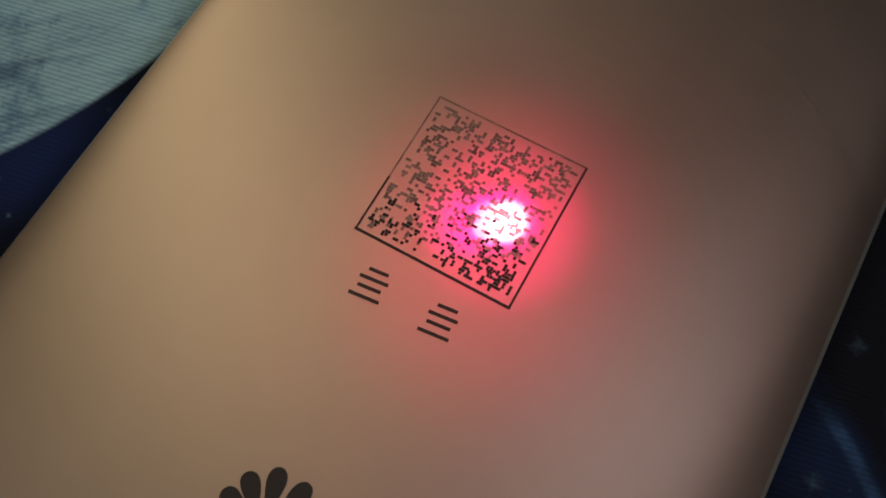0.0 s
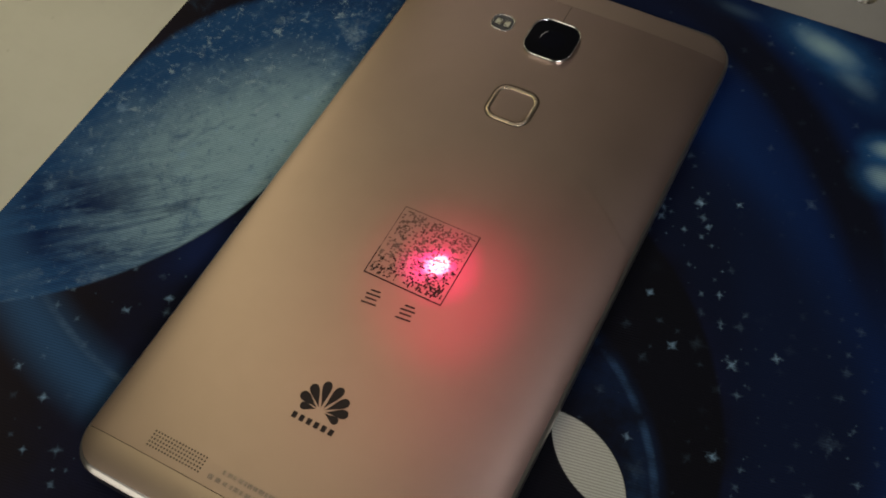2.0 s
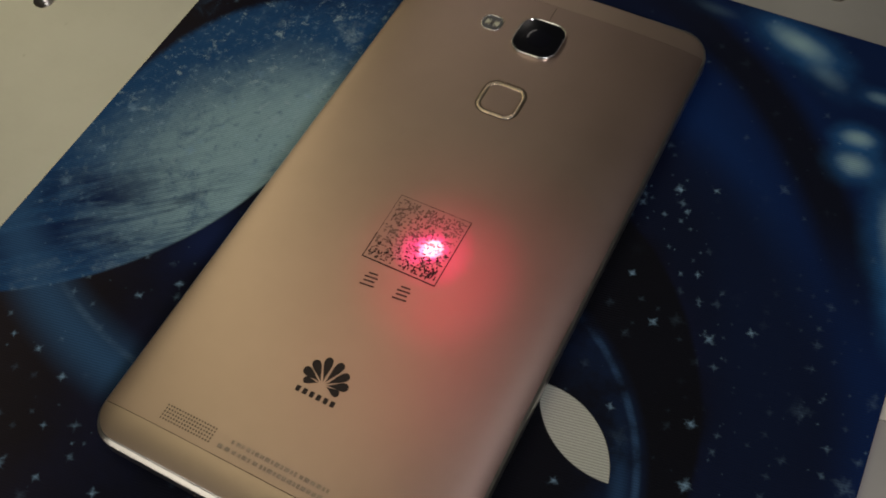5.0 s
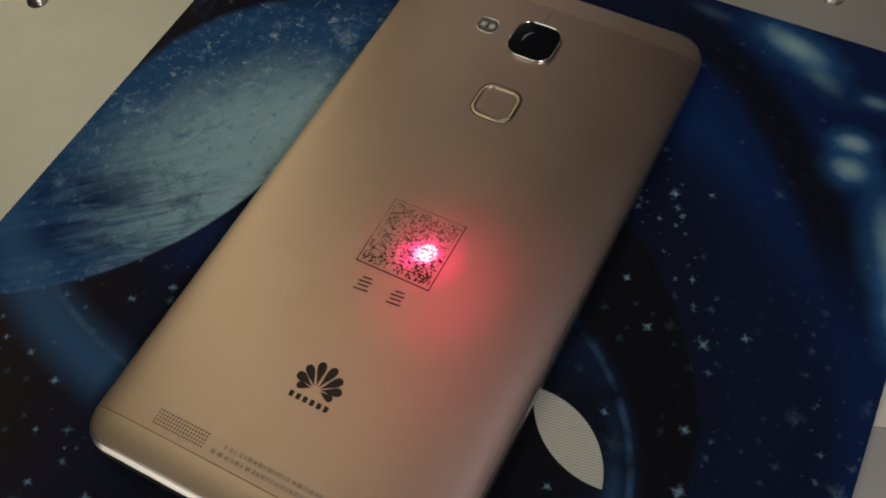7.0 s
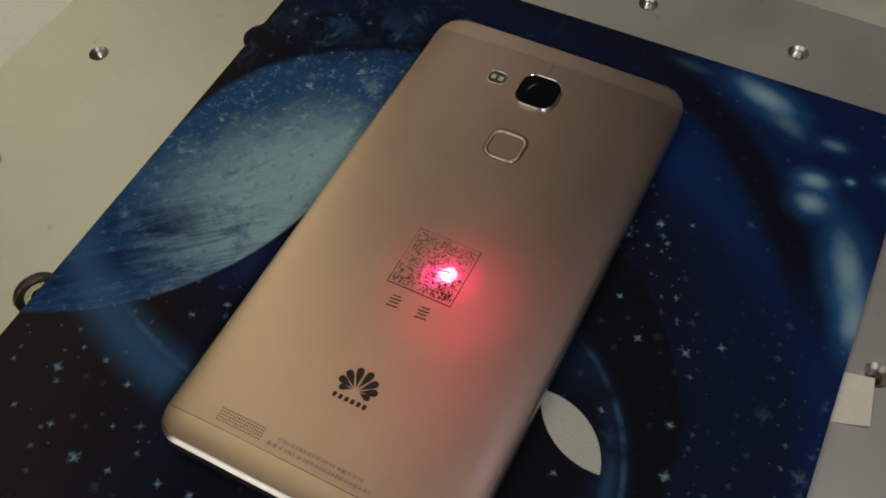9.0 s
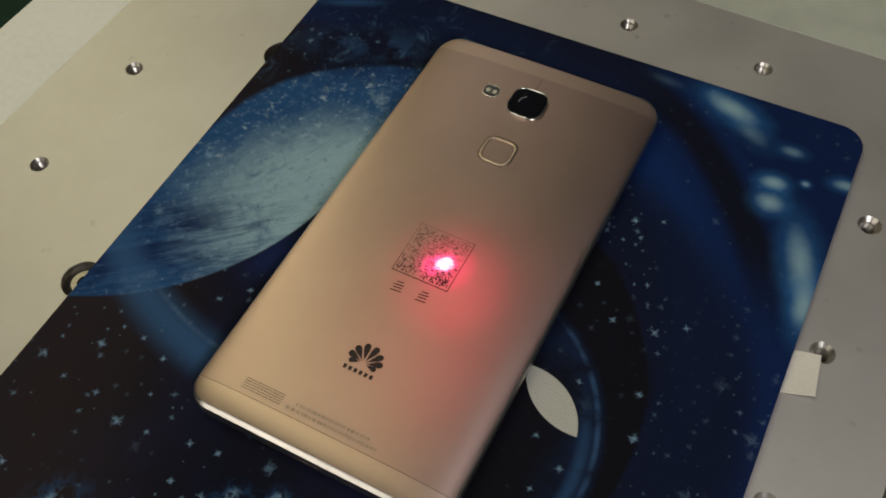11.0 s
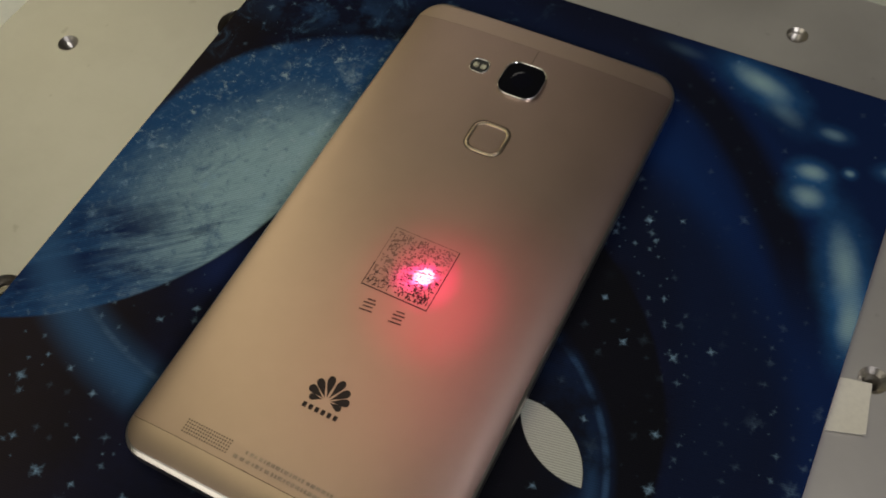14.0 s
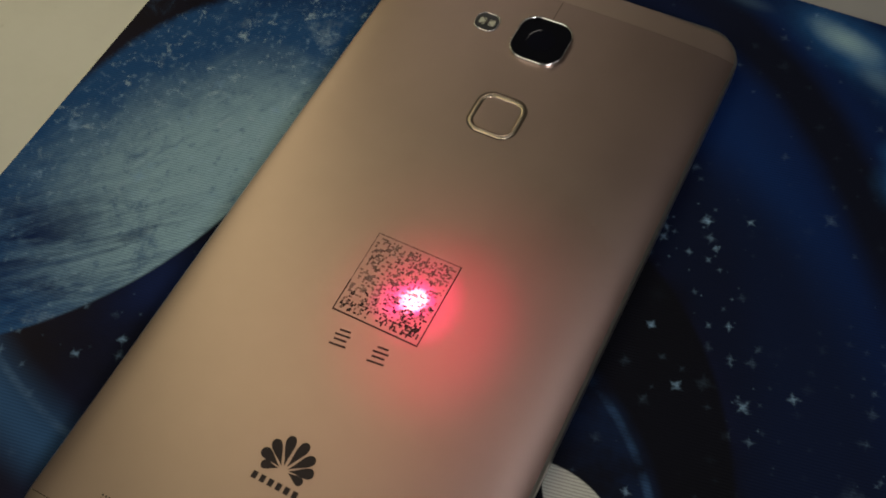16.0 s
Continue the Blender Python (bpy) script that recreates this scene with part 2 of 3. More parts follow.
    pc = mix_(step(cloud, 0.49, 0.33) * 0.65, pc, (0.020, 0.075, 0.20))
    hair = noise_at(scaled(v, 1.5, 16.0, 1.0, radians(40)), 2.5, 6, 0.7, 0.5)
    pc = mix_(step(hair, 0.56, 0.38) * step(py - px * 0.2, 0.15, -0.35) * 0.65, pc, (0.012, 0.045, 0.14))
    pc = mix_(step(hair, 0.58, 0.72) * step(py - px * 0.2, 0.15, -0.35) * 0.4, pc, (0.30, 0.48, 0.58))
    brush = noise_at(scaled(v, 2.5, 14.0, 1.0, radians(66)), 3.0, 6, 0.75, 0.4)
    pc = mix_(step(brush, 0.50, 0.36) * 0.13, pc, (0.016, 0.06, 0.15))
    pc = mix_(step(brush, 0.56, 0.70) * 0.12, pc, (0.40, 0.56, 0.60))
    gulf = blob(-0.86, -0.39, 0.30, 0.15, 38, 0.9) + blob(-0.72, -0.46, 0.24, 0.05, 42, 0.9, 0.8) + blob(-0.88, -0.57, 0.24, 0.09, 30, 0.9, 0.9) + blob(-0.62, -0.26, 0.12, 0.022, 62, 0.9, 0.6) + blob(-0.95, -0.60, 0.25, 0.17, 40, 0.9, 1.0)
    pc = mix_(m_("MINIMUM", gulf, 1.0) * step(streak, 0.62, 0.42), pc, (0.008, 0.022, 0.085))
    top_fade = step(py - px * 0.35 + (n2 - 0.5) * 0.5, 0.56, 0.80)
    pc = mix_(top_fade * 0.8, pc, (0.010, 0.030, 0.10))
    colour = mix_(planet * 0.97, colour, pc)
    colour = mix_(blob(-0.72, 0.60, 0.42, 0.13, 20, 1.0, 0.55) * step(n2, 0.40, 0.62), colour, (0.035, 0.10, 0.23))
    colour = mix_(blob(-0.90, 0.76, 0.20, 0.035, 25, 1.0, 0.5), colour, (0.04, 0.13, 0.30))
    colour = mix_(blob(-0.50, -0.32, 0.20, 0.10, 60, 1.0, 0.7), colour, mix_(planet, (0.012, 0.025, 0.10), pc))

    wisps = step(noise_at(v, 11.0, 9, 0.78, 0.7), 0.53, 0.72) * step(px, -0.05, -0.35) * step(py - px * 0.1, 0.28, 0.55)
    colour = mix_(wisps * 0.6, colour, (0.09, 0.20, 0.34))
    spray = step(noise_at(v, 24.0, 6, 0.8, 0.4), 0.55, 0.69) * planet * step(py, -0.4, 0.15)
    colour = mix_(spray * 0.85, colour, (0.42, 0.57, 0.62))

    # the ribbon of light that runs under the phone
    line = dist(-0.328, 0.335) - 1.047
    side = step(px, -0.42, -0.50) * step(py, -0.85, -0.75)
    band = step(m_("ABSOLUTE", line + wob * 0.1), 0.105, 0.0) * side
    colour = mix_(band * 0.75, colour, (0.045, 0.125, 0.26))
    colour = mix_(step(m_("ABSOLUTE", line + 0.04), 0.012, 0.002) * side * step(px, -0.80, -0.65) * step(n2, 0.3, 0.7) * 0.4, colour, (0.14, 0.25, 0.38))

    # the arc beside the white leaf
    ra = dist(0.138, -0.567)
    arc_side = step(px, 0.2, 0.34)
    colour = mix_(step(ra + wob * 0.05, 0.535, 0.505) * step(ra, 0.33, 0.48) * arc_side * 0.38 * step(n2, 0.25, 0.65), colour, (0.012, 0.036, 0.115))
    colour = mix_(step(m_("ABSOLUTE", ra - 0.503 + wob * 0.02), 0.012, 0.002) * arc_side * step(n2, 0.35, 0.70) * 0.5, colour, (0.06, 0.14, 0.28))
    colour = mix_(step(m_("ABSOLUTE", ra - 0.47 + wob * 0.04), 0.03, 0.0) * arc_side * step(py, -0.25, -0.5) * 0.35 * step(n2, 0.25, 0.6), colour, (0.05, 0.14, 0.30))

    # stars, large and small
    right = step(px, 0.2, 0.5)
    dust = stars(9.0, 0.16, 0.35, 0.8) * (1.0 - right * 0.5) + stars(19.0, 0.17, 0.45, 0.55)
    dust = dust * step(noise_at(v, 3.2, 2), 0.36, 0.62) + stars(22.0, 0.20, 0.6, 0.5) * dim + stars(12.0, 0.17, 0.45, 0.75) * planet * step(py - px * 0.55, 0.05, 0.40)
    dust = dust + stars(16.0, 0.2, 0.55, 0.8) * step(dist(0.45, 0.33), 0.24, 0.08)
    keep = 1.0 - m_("MINIMUM", sweep2 + ribbon * 0.7 + top_dark * 0.4 + black * 0.78 + sweep * 0.35, 0.92)
    dust = dust * keep
    for x, y, k in ((0.42, 0.04, 3), (0.509, -0.055, 4), (0.631, -0.04, 5), (0.707, 0.015, 4), (0.553, 0.101, 3), (0.667, -0.24, 4), (0.505, -0.281, 3), (-0.672, -0.739, 4),
                    (-0.556, -0.527, 4), (-0.488, -0.459, 4), (-0.747, -0.736, 3), (0.435, 0.306, 3), (0.511, 0.339, 3), (0.471, 0.252, 3), (-0.772, -0.812, 5), (-0.579, -0.768, 4),
                    (-0.572, -0.982, 6), (-0.54, -0.875, 3), (-0.35, -0.941, 4), (-0.33, -1.049, 4), (-0.264, -0.928, 4), (-0.774, -1.222, 4), (-0.477, -0.97, 3), (-0.002, -0.975, 5),
                    (0.702, -0.368, 5), (0.519, -0.622, 3), (0.564, -0.538, 4), (0.467, -0.48, 3)):
        lean = math.sin(37 * x + 11 * y) * 0.6
        dust = dust + spark((px - x) + (py - y) * lean, (py - y) - (px - x) * lean, k * 0.0058) * (0.45 + 0.7 * fine)
    colour = mix_(m_("MINIMUM", dust, 1.0) * 0.9, colour, (0.27, 0.44, 0.60))
    froth = step(noise_at(v, 26.0, 5, 0.75, 0.5), 0.40, 0.66)
    for x, y, k in ((-0.565, -1.247, 0.10), (-0.16, -1.01, 0.06), (-0.05, -0.96, 0.055)):
        colour = mix_(blob(x, y, k * 1.5, k * 1.1, 40, 1.0, 0.6) * froth, colour, (0.03, 0.11, 0.26))
        colour = mix_(blob(x, y, k * 0.7, k * 0.45, 70, 1.0, 0.8) * froth, colour, (0.30, 0.48, 0.60))

    # the white leaf, bare cloth
    leaf = step(dist(0.391, -0.474), 0.1815, 0.1785) * step(dist(0.536, -0.248), 0.1905, 0.1875)
    colour = mix_(leaf, colour, (0.56, 0.57, 0.49))

    # weave
    wave = N.tree.nodes.new("ShaderNodeTexWave")
    N.tree.links.new(scaled(raw, 1, 1, 1, radians(102)).s, wave.inputs["Vector"])
    wave.inputs["Scale"].default_value, wave.inputs["Distortion"].default_value = 520.0, 1.2
    wave.inputs["Detail Scale"].default_value = 3.0
    thread = N(wave.outputs["Fac"])
    fuzz = noise_at(raw, 2500.0, 2)
    colour = mix_((1.0 - thread) * (0.38 + leaf * 0.12), colour, mix_(0.75, colour, (0.01, 0.012, 0.018)))
    put_in(b.inputs["Base Color"], colour)
    b.inputs["Roughness"].default_value = 0.85
    b.inputs["Specular IOR Level"].default_value = 0.06
    bump(b, thread * 0.7 + fuzz * 0.5, 0.5, 0.00012)
    return m


CLOTH = mat_print()


# ---- building helpers ----
def part(name, bm, mat, parent=None, label="", smooth=False):
    me = bpy.data.meshes.new(name)
    bmesh.ops.recalc_face_normals(bm, faces=bm.faces)
    bm.to_mesh(me)
    bm.free()
    me.materials.append(mat)
    if smooth:
        for p in me.polygons:
            p.use_smooth = True
    ob = new(name, me)
    ob.parent = parent
    if label:
        ob["label"] = label
    return ob


def thing(name, place, label, category, kind="", group=""):
    return tagged(new(name), label, category, group, kind) if place is None else placed(tagged(new(name), label, category, group, kind), place)


def placed(ob, place):
    ob.location = place
    return ob


def rounded_rect(w, h, r, seg=10, cx=0.0, cy=0.0):
    pts = []
    for k, (sx, sy) in enumerate(((1, 1), (-1, 1), (-1, -1), (1, -1))):
        for i in range(seg + 1):
            a = math.pi / 2 * (k + i / seg)
            pts.append((cx + sx * (w / 2 - r) + r * math.cos(a), cy + sy * (h / 2 - r) + r * math.sin(a)))
    return pts


def loft(bm, rings, close_first=False, close_last=False):
    made = [[bm.verts.new(p) for p in ring] for ring in rings]
    n = len(made[0])
    for a, b in zip(made, made[1:]):
        for i in range(n):
            bm.faces.new((a[i], a[(i + 1) % n], b[(i + 1) % n], b[i]))
    if close_first:
        bm.faces.new(made[0])
    if close_last:
        bm.faces.new(made[-1])
    return made


def box(bm, x0, y0, z0, x1, y1, z1, bevel=0.0):
    r = bmesh.ops.create_cube(bm, size=1.0, matrix=Matrix.LocRotScale(((x0 + x1) / 2, (y0 + y1) / 2, (z0 + z1) / 2), None, (x1 - x0, y1 - y0, z1 - z0)))
    if bevel:
        edges = {e for v in r["verts"] for e in v.link_edges}
        bmesh.ops.bevel(bm, geom=list(edges), offset=bevel, segments=3, profile=0.5, affect="EDGES")


# ---- the room ----
def slab(name, x0, y0, z0, x1, y1, z1, mat, label, category):
    bm = bmesh.new()
    box(bm, x0, y0, z0, x1, y1, z1)
    return tagged(part(name, bm, mat), label, category, kind="structure")


slab("floor", -3, -3, -0.95, 3, 3, -0.85, FLOOR, "dark green painted workshop floor", "floor")
slab("ceiling", -3, -3, 2.6, 3, 3, 2.7, WALL, "plain grey workshop ceiling", "ceiling")
slab("wall_north", -3, 3, -0.85, 3, 3.1, 2.6, WALL, "plain grey workshop wall", "wall")
slab("wall_south", -3, -3.1, -0.85, 3, -3, 2.6, WALL, "plain grey workshop wall", "wall")
slab("wall_west", -3.1, -3.1, -0.85, -3, 3.1, 2.6, WALL, "plain grey workshop wall", "wall")
slab("wall_east", 3, -3.1, -0.85, 3.1, 3.1, 2.6, WALL, "plain grey workshop wall", "wall")

# ---- machine table and drilled plate ----
PLATE_TOP = -0.002
X0, X1, Y0, Y1 = -0.1675, 0.1325, -0.215, 0.1358


def machine_table():
    t = thing("machine_table", (0, 0, -0.85), "cream painted steel machine table under the drilled plate", "table")

    def piece(name, x0, y0, z0, x1, y1, z1, mat, bevel, label=""):
        bm = bmesh.new()
        box(bm, x0, y0, z0 + 0.85, x1, y1, z1 + 0.85, bevel)
        return part(name, bm, mat, t, label)

    piece("cabinet", -0.19, -0.40, -0.85, 0.40, 0.50, -0.06, CREAM, 0.004)
    piece("table_top", -0.2045, -0.42, -0.06, 0.42, 0.52, -0.0165, CREAM, 0.002)
    piece("side_cover", X1 + 0.0018, -0.42, -0.0165, 0.42, Y1 + 0.02, -0.003, CREAM, 0.0008, "cream side cover beside the plate")
    piece("side_strip", -0.2045, -0.42, -0.0165, X0 - 0.0004, Y1 + 0.02, -0.003, CREAM, 0.0008)
    piece("rear_cover", -0.2045, Y1 + 0.0006, -0.0165, 0.42, 0.52, -0.0028, COVER, 0.0008, "grey-green painted rear cover")
    return t


def ring_pts(x, y, r, z, n=24):
    return [(x + r * math.cos(2 * math.pi * i / n + math.pi / 4), y + r * math.sin(2 * math.pi * i / n + math.pi / 4), z) for i in range(n)]


def tooling_plate():
    t = thing("tooling_plate", (0, 0, PLATE_TOP - 0.0142), "satin aluminium plate with rows of threaded holes", "metal plate")
    z0, z1 = 0.0, 0.0142
    holes = [(0.107 - 0.05 * a, 0.113 - 0.05 * b, 0.0036 if a == 0 and b > 0 else 0.0032) for a in range(6) for b in range(7) if a in (0, 5) or b in (0, 6)]
    holes += [(-0.0985, -0.066, 0.0068), (-0.0985, 0.043, 0.0068)]
    # cells round the holes, cut from the plate by vertical and level lines
    xs, ys = {X0, X1}, {Y0, Y1}
    half = 0.008
    for x, y, r in holes:
        xs |= {round(x - half, 5), round(x + half, 5)}
        ys |= {round(y - half, 5), round(y + half, 5)}
    xs, ys = sorted(xs), sorted(ys)
    bm = bmesh.new()
    seen = {}

    def vert(x, y, z):
        k = (round(x, 6), round(y, 6), round(z, 6))
        if k not in seen:
            seen[k] = bm.verts.new(k)
        return seen[k]

    for i in range(len(xs) - 1):
        for j in range(len(ys) - 1):
            cx, cy = (xs[i] + xs[i + 1]) / 2, (ys[j] + ys[j + 1]) / 2
            inside = [h for h in holes if abs(cx - h[0]) < half and abs(cy - h[1]) < half]
            if inside:
                continue
            bm.faces.new([vert(xs[i], ys[j], z1), vert(xs[i + 1], ys[j], z1), vert(xs[i + 1], ys[j + 1], z1), vert(xs[i], ys[j + 1], z1)])
    for x, y, r in holes:
        gx = [v for v in xs if x - half - 1e-5 <= v <= x + half + 1e-5]
        gy = [v for v in ys if y - half - 1e-5 <= v <= y + half + 1e-5]
        loop = [(v, gy[0]) for v in gx[:-1]] + [(gx[-1], v) for v in gy[:-1]] + [(v, gy[-1]) for v in gx[:0:-1]] + [(gx[0], v) for v in gy[:0:-1]]
        # points of the square for the angles of the circle as well
        n = 32
        ring = []
        for k in range(n):
            a = 2 * math.pi * k / n + math.pi / 4
            ring.append((a, vert(x + r * math.cos(a), y + r * math.sin(a), z1)))
        items = [((math.atan2(b - y, a - x) - math.pi / 4 + 1e-7) % (2 * math.pi), (a, b)) for a, b in loop]
        items.sort()
        outer = [vert(a, b, z1) for _, (a, b) in items]
        angs = [q for q, _ in items]
        m = len(outer)
        ci = 0
        for k in range(m):
            a1 = angs[(k + 1) % m] if k + 1 < m else 2 * math.pi
            start = ci
            while ci < n and 2 * math.pi * (ci + 1) / n <= a1 + 1e-6:
                ci += 1
            face = [outer[k], outer[(k + 1) % m]] + [ring[q % n][1] for q in range(ci, start - 1, -1)]
            if len(set(face)) >= 3:
                bm.faces.new(face)
    # sides and underside
    b = [(X0, Y0), (X1, Y0), (X1, Y1), (X0, Y1)]
    for (ax, ay), (bx, by) in zip(b, b[1:] + b[:1]):
        line = sorted([k for k in seen if abs((k[0] - ax) * (by - ay) - (k[1] - ay) * (bx - ax)) < 1e-9 and k[2] == z1], key=lambda k: (k[0] - ax) ** 2 + (k[1] - ay) ** 2)
        bm.faces.new([seen[k] for k in line] + [vert(bx, by, z0), vert(ax, ay, z0)])
    part("plate_body", bm, PLATE, t)
    # threaded bores
    for x, y, r in holes:
        if r > 0.005:
            bm = bmesh.new()
            loft(bm, [ring_pts(x, y, q, z, 40) for q, z in ((r, z1), (r - 0.0004, z1 - 0.0006), (r - 0.0004, z1 - 0.0065), (0.0036, z1 - 0.0066), (0.0036, z1 - 0.009))], close_last=True)
            part("counterbore", bm, BORE, t, "wide counterbored hole", True)
            bm = bmesh.new()
            hexa = [(x + 0.0021 * math.cos(k * math.pi / 3), y + 0.0021 * math.sin(k * math.pi / 3)) for k in range(6)]
            loft(bm, [ring_pts(x, y, 0.0048, z1 - 0.0064, 24), ring_pts(x, y, 0.0048, z1 - 0.0022, 24), ring_pts(x, y, 0.0043, z1 - 0.0016, 24), ring_pts(x, y, 0.0025, z1 - 0.0016, 24), ring_pts(x, y, 0.0023, z1 - 0.0045, 24)], close_last=True)
            part("cap_screw", bm, BOLT, t, "dark steel socket screw")
        else:
            bm = bmesh.new()
            rings = [(r, z1), (0.00235, z1 - (r - 0.0023))]
            z = rings[-1][1]
            while z > z1 - 0.0125:
                rings += [(0.00205, z - 0.0005), (0.00245, z - 0.001)]
                z -= 0.001
            loft(bm, [ring_pts(x, y, q, zz, 32) for q, zz in rings], close_last=True)
            part("threaded_hole", bm, BORE, t)
    return t


machine_table()
tooling_plate()


# ---- printed mat ----
def mouse_mat():
    bm = bmesh.new()
    # the cloth lies a little out of square
    corners = [Vector(c) for c in ((-0.0945, -0.172, 0), (0.1052, -0.165, 0), (0.0968, 0.0980, 0), (-0.1025, 0.0922, 0))]
    w, h, r = 0.203, 0.260, 0.0085

    def lay(x, y, z):
        u, v = x / w + 0.5, y / h + 0.5
        p = (corners[0] * (1 - u) + corners[1] * u) * (1 - v) + (corners[3] * (1 - u) + corners[2] * u) * v
        return p.x, p.y, z

    ring = lambda inset, z: [lay(x, y, z) for x, y in rounded_rect(w - 2 * inset, h - 2 * inset, r - inset, 10)]
    loft(bm, [ring(0, -0.0019), ring(0, -0.0003), ring(0.0003, 0.0)], close_first=True, close_last=True)
    return tagged(part("mouse_mat", bm, CLOTH), "dark blue cloth mat printed with a starry night sky", "mouse mat")


mouse_mat()

# ---- phone ----
PW, PH = 0.0806, 0.1572
PX, PY, PTURN = -0.00385, -0.0060, 1.15


def edge_distance(x, y, r=0.0078):
    qx, qy = abs(x) - (PW / 2 - r), abs(y) - (PH / 2 - r)
    return r - (math.hypot(max(qx, 0), max(qy, 0)) + min(max(qx, qy), 0))


def back_height(x, y):
    """The height of the curved back over the mat."""
    d = max(0.0, edge_distance(x, y))
    u = min(1.0, abs(x) / (PW / 2))
    roll = max(0.0, 1 - d / 0.0022)
    return 0.0079 - 0.0016 * u ** 3.4 - 0.0007 * max(0.0, (-y - 0.0695) / 0.009) ** 2.5 - 0.0001 * roll ** 2 - 0.0006 * max(0.0, (abs(x) - 0.0340) / 0.0063) ** 2


def phone():
    t = thing("smartphone", (PX, PY, 0), "champagne gold metal smartphone lying face down on the mat", "smartphone")
    t.rotation_euler.z = radians(PTURN)

    # curved back, split into the panel and the two end caps
    def shell(y_from, y_to, lower=0.0):
        """The back between two levels, as rows of points from side to side."""
        w2, h2, r = PW / 2 - 0.0006, PH / 2 - 0.0013, 0.0066
        ys = {y_from, y_to}
        for s in (-1, 1):
            ys |= {round(s * (h2 - r + r * math.sin(math.pi / 2 * k / 14)), 6) for k in range(15)}
        ys |= {round(-0.068 + 0.004 * k, 6) for k in range(35)}
        ys = sorted(y for y in ys if y_from <= y <= y_to)
        us = sorted({round(s * q, 4) for s in (-1, 1) for q in (0, 0.12, 0.25, 0.38, 0.5, 0.6, 0.7, 0.78, 0.85, 0.9, 0.93, 0.955, 0.975, 0.99, 1.0)})
        bm = bmesh.new()
        rows = []
        for y in ys:
            q = max(0.0, abs(y) - (h2 - r))
            half = w2 - r + math.sqrt(max(0.0, r * r - q * q))
            rows.append([bm.verts.new((half * u, y, back_height(half * u, y) - lower)) for u in us])
        for a, b in zip(rows, rows[1:]):
            for i in range(len(us) - 1):
                bm.faces.new((a[i], a[i + 1], b[i + 1], b[i]))
        return bm

    low, high, g, end = -0.0709, 0.0714, 0.00007, PH / 2 - 0.0013
    part("back_panel", shell(low + g, high - g), GOLD, t, "satin champagne gold back", True)
    part("lower_cap", shell(-end, low - g), CAP, t, "", True)
    part("upper_cap", shell(high - 0.3 * g, end), CAP_LIT, t, "", True)
    part("inner_shell", shell(-end, end, 0.00025), GAP, t, "", True)

    # side frame with its polished edges
    prof = [(-0.0014, 0.0009), (-0.0004, 0.0009), (-0.0001, 0.0012), (0.0, 0.0017), (0.0, 0.0030)]
    bm = bmesh.new()
    rings = [[(x, y, z) for x, y in rounded_rect(PW + 2 * o, PH + 2 * o, 0.0078 + o, 12)] for o, z in prof]
    for inset, drop in ((0.00001, 0.0009), (0.00006, 0.00056), (0.0001, 0.00053), (0.00018, 0.00051), (0.0005, 0.00044), (0.00074, 0.00040), (0.00082, 0.00038), (0.00114, 0.00035), (0.0012, 0.0003), (0.0014, 0.00012), (0.0022, 0.0007)):
        rings.append([(x, y, back_height(x, y) - drop) for x, y in rounded_rect(PW - 0.9 * inset, PH - 2 * inset, 0.0078 - inset, 12)])
    loft(bm, rings)
    part("side_frame", bm, RIM, t, "polished metal edge", True)
    bm = bmesh.new()
    loft(bm, [[(x, y, z) for x, y in rounded_rect(PW - 2 * i, PH - 2 * i, 0.0078 - i, 12)] for i, z in ((0.0009, 0.0), (0.0006, 0.0003), (0.0006, 0.0011))], close_first=True, close_last=True)
    part("front_glass", bm, BLACK_GLASS, t, "black front glass")

    # camera, flash and finger sensor
    def frame_ring(name, cx, cy, w, h, r, width, rise, mat, parent, dip=0.0):
        bm = bmesh.new()
        z = back_height(cx, cy)
        prof = [(0, -0.0006), (0, rise * 0.6), (width * 0.3, rise), (width * 0.7, rise), (width, rise * 0.3), (width, -0.0009 - dip)]
        loft(bm, [[(x, y, z + q) for x, y in rounded_rect(w - 2 * i, h - 2 * i, max(r - i, 0.0003), 10, cx, cy)] for i, q in prof])
        return part(name, bm, mat, parent, "", True)

    def pad(name, cx, cy, w, h, r, lift, mat, parent, dome=0.0, label=""):
        bm = bmesh.new()
        z = back_height(cx, cy) + lift
        loft(bm, [[(x, y, z + q) for x, y in rounded_rect(w - 2 * i, h - 2 * i, max(r - i, 0.0002), 10, cx, cy)] for i, q in ((0, -0.0008), (0, 0), (min(w, h) * 0.12, dome))], close_last=True)
        return part(name, bm, mat, parent, label)

    cx, cy = 0.0001, 0.0583
    ring = frame_ring("camera_frame", cx, cy, 0.0126, 0.0128, 0.0042, 0.00045, 0.0010, CHROME, t)
    pad("camera_glass", cx, cy, 0.0118, 0.0120, 0.0038, 0.0008, BLACK_GLASS, ring, 0.0, "black camera glass")
    bm = bmesh.new()
    z = back_height(cx, cy) + 0.00082
    loft(bm, [[(cx + r * math.cos(a * math.pi / 16), cy + r * math.sin(a * math.pi / 16), z + q) for a in range(32)] for r, q in ((0.0031, 0.0), (0.0030, 0.00001), (0.0026, 0.00001), (0.0012, 0.00001))], close_last=True)
    part("lens", bm, LENS, ring, "dark coated lens", True)

    fx, fy = -0.0134, 0.0590
    ring = frame_ring("flash_frame", fx, fy, 0.0058, 0.0054, 0.0022, 0.0004, 0.00025, CHROME, t)
    pad("flash_window", fx, fy, 0.0050, 0.0046, 0.0018, 0.00008, FLASH, ring, 0.0, "clear ribbed flash window")
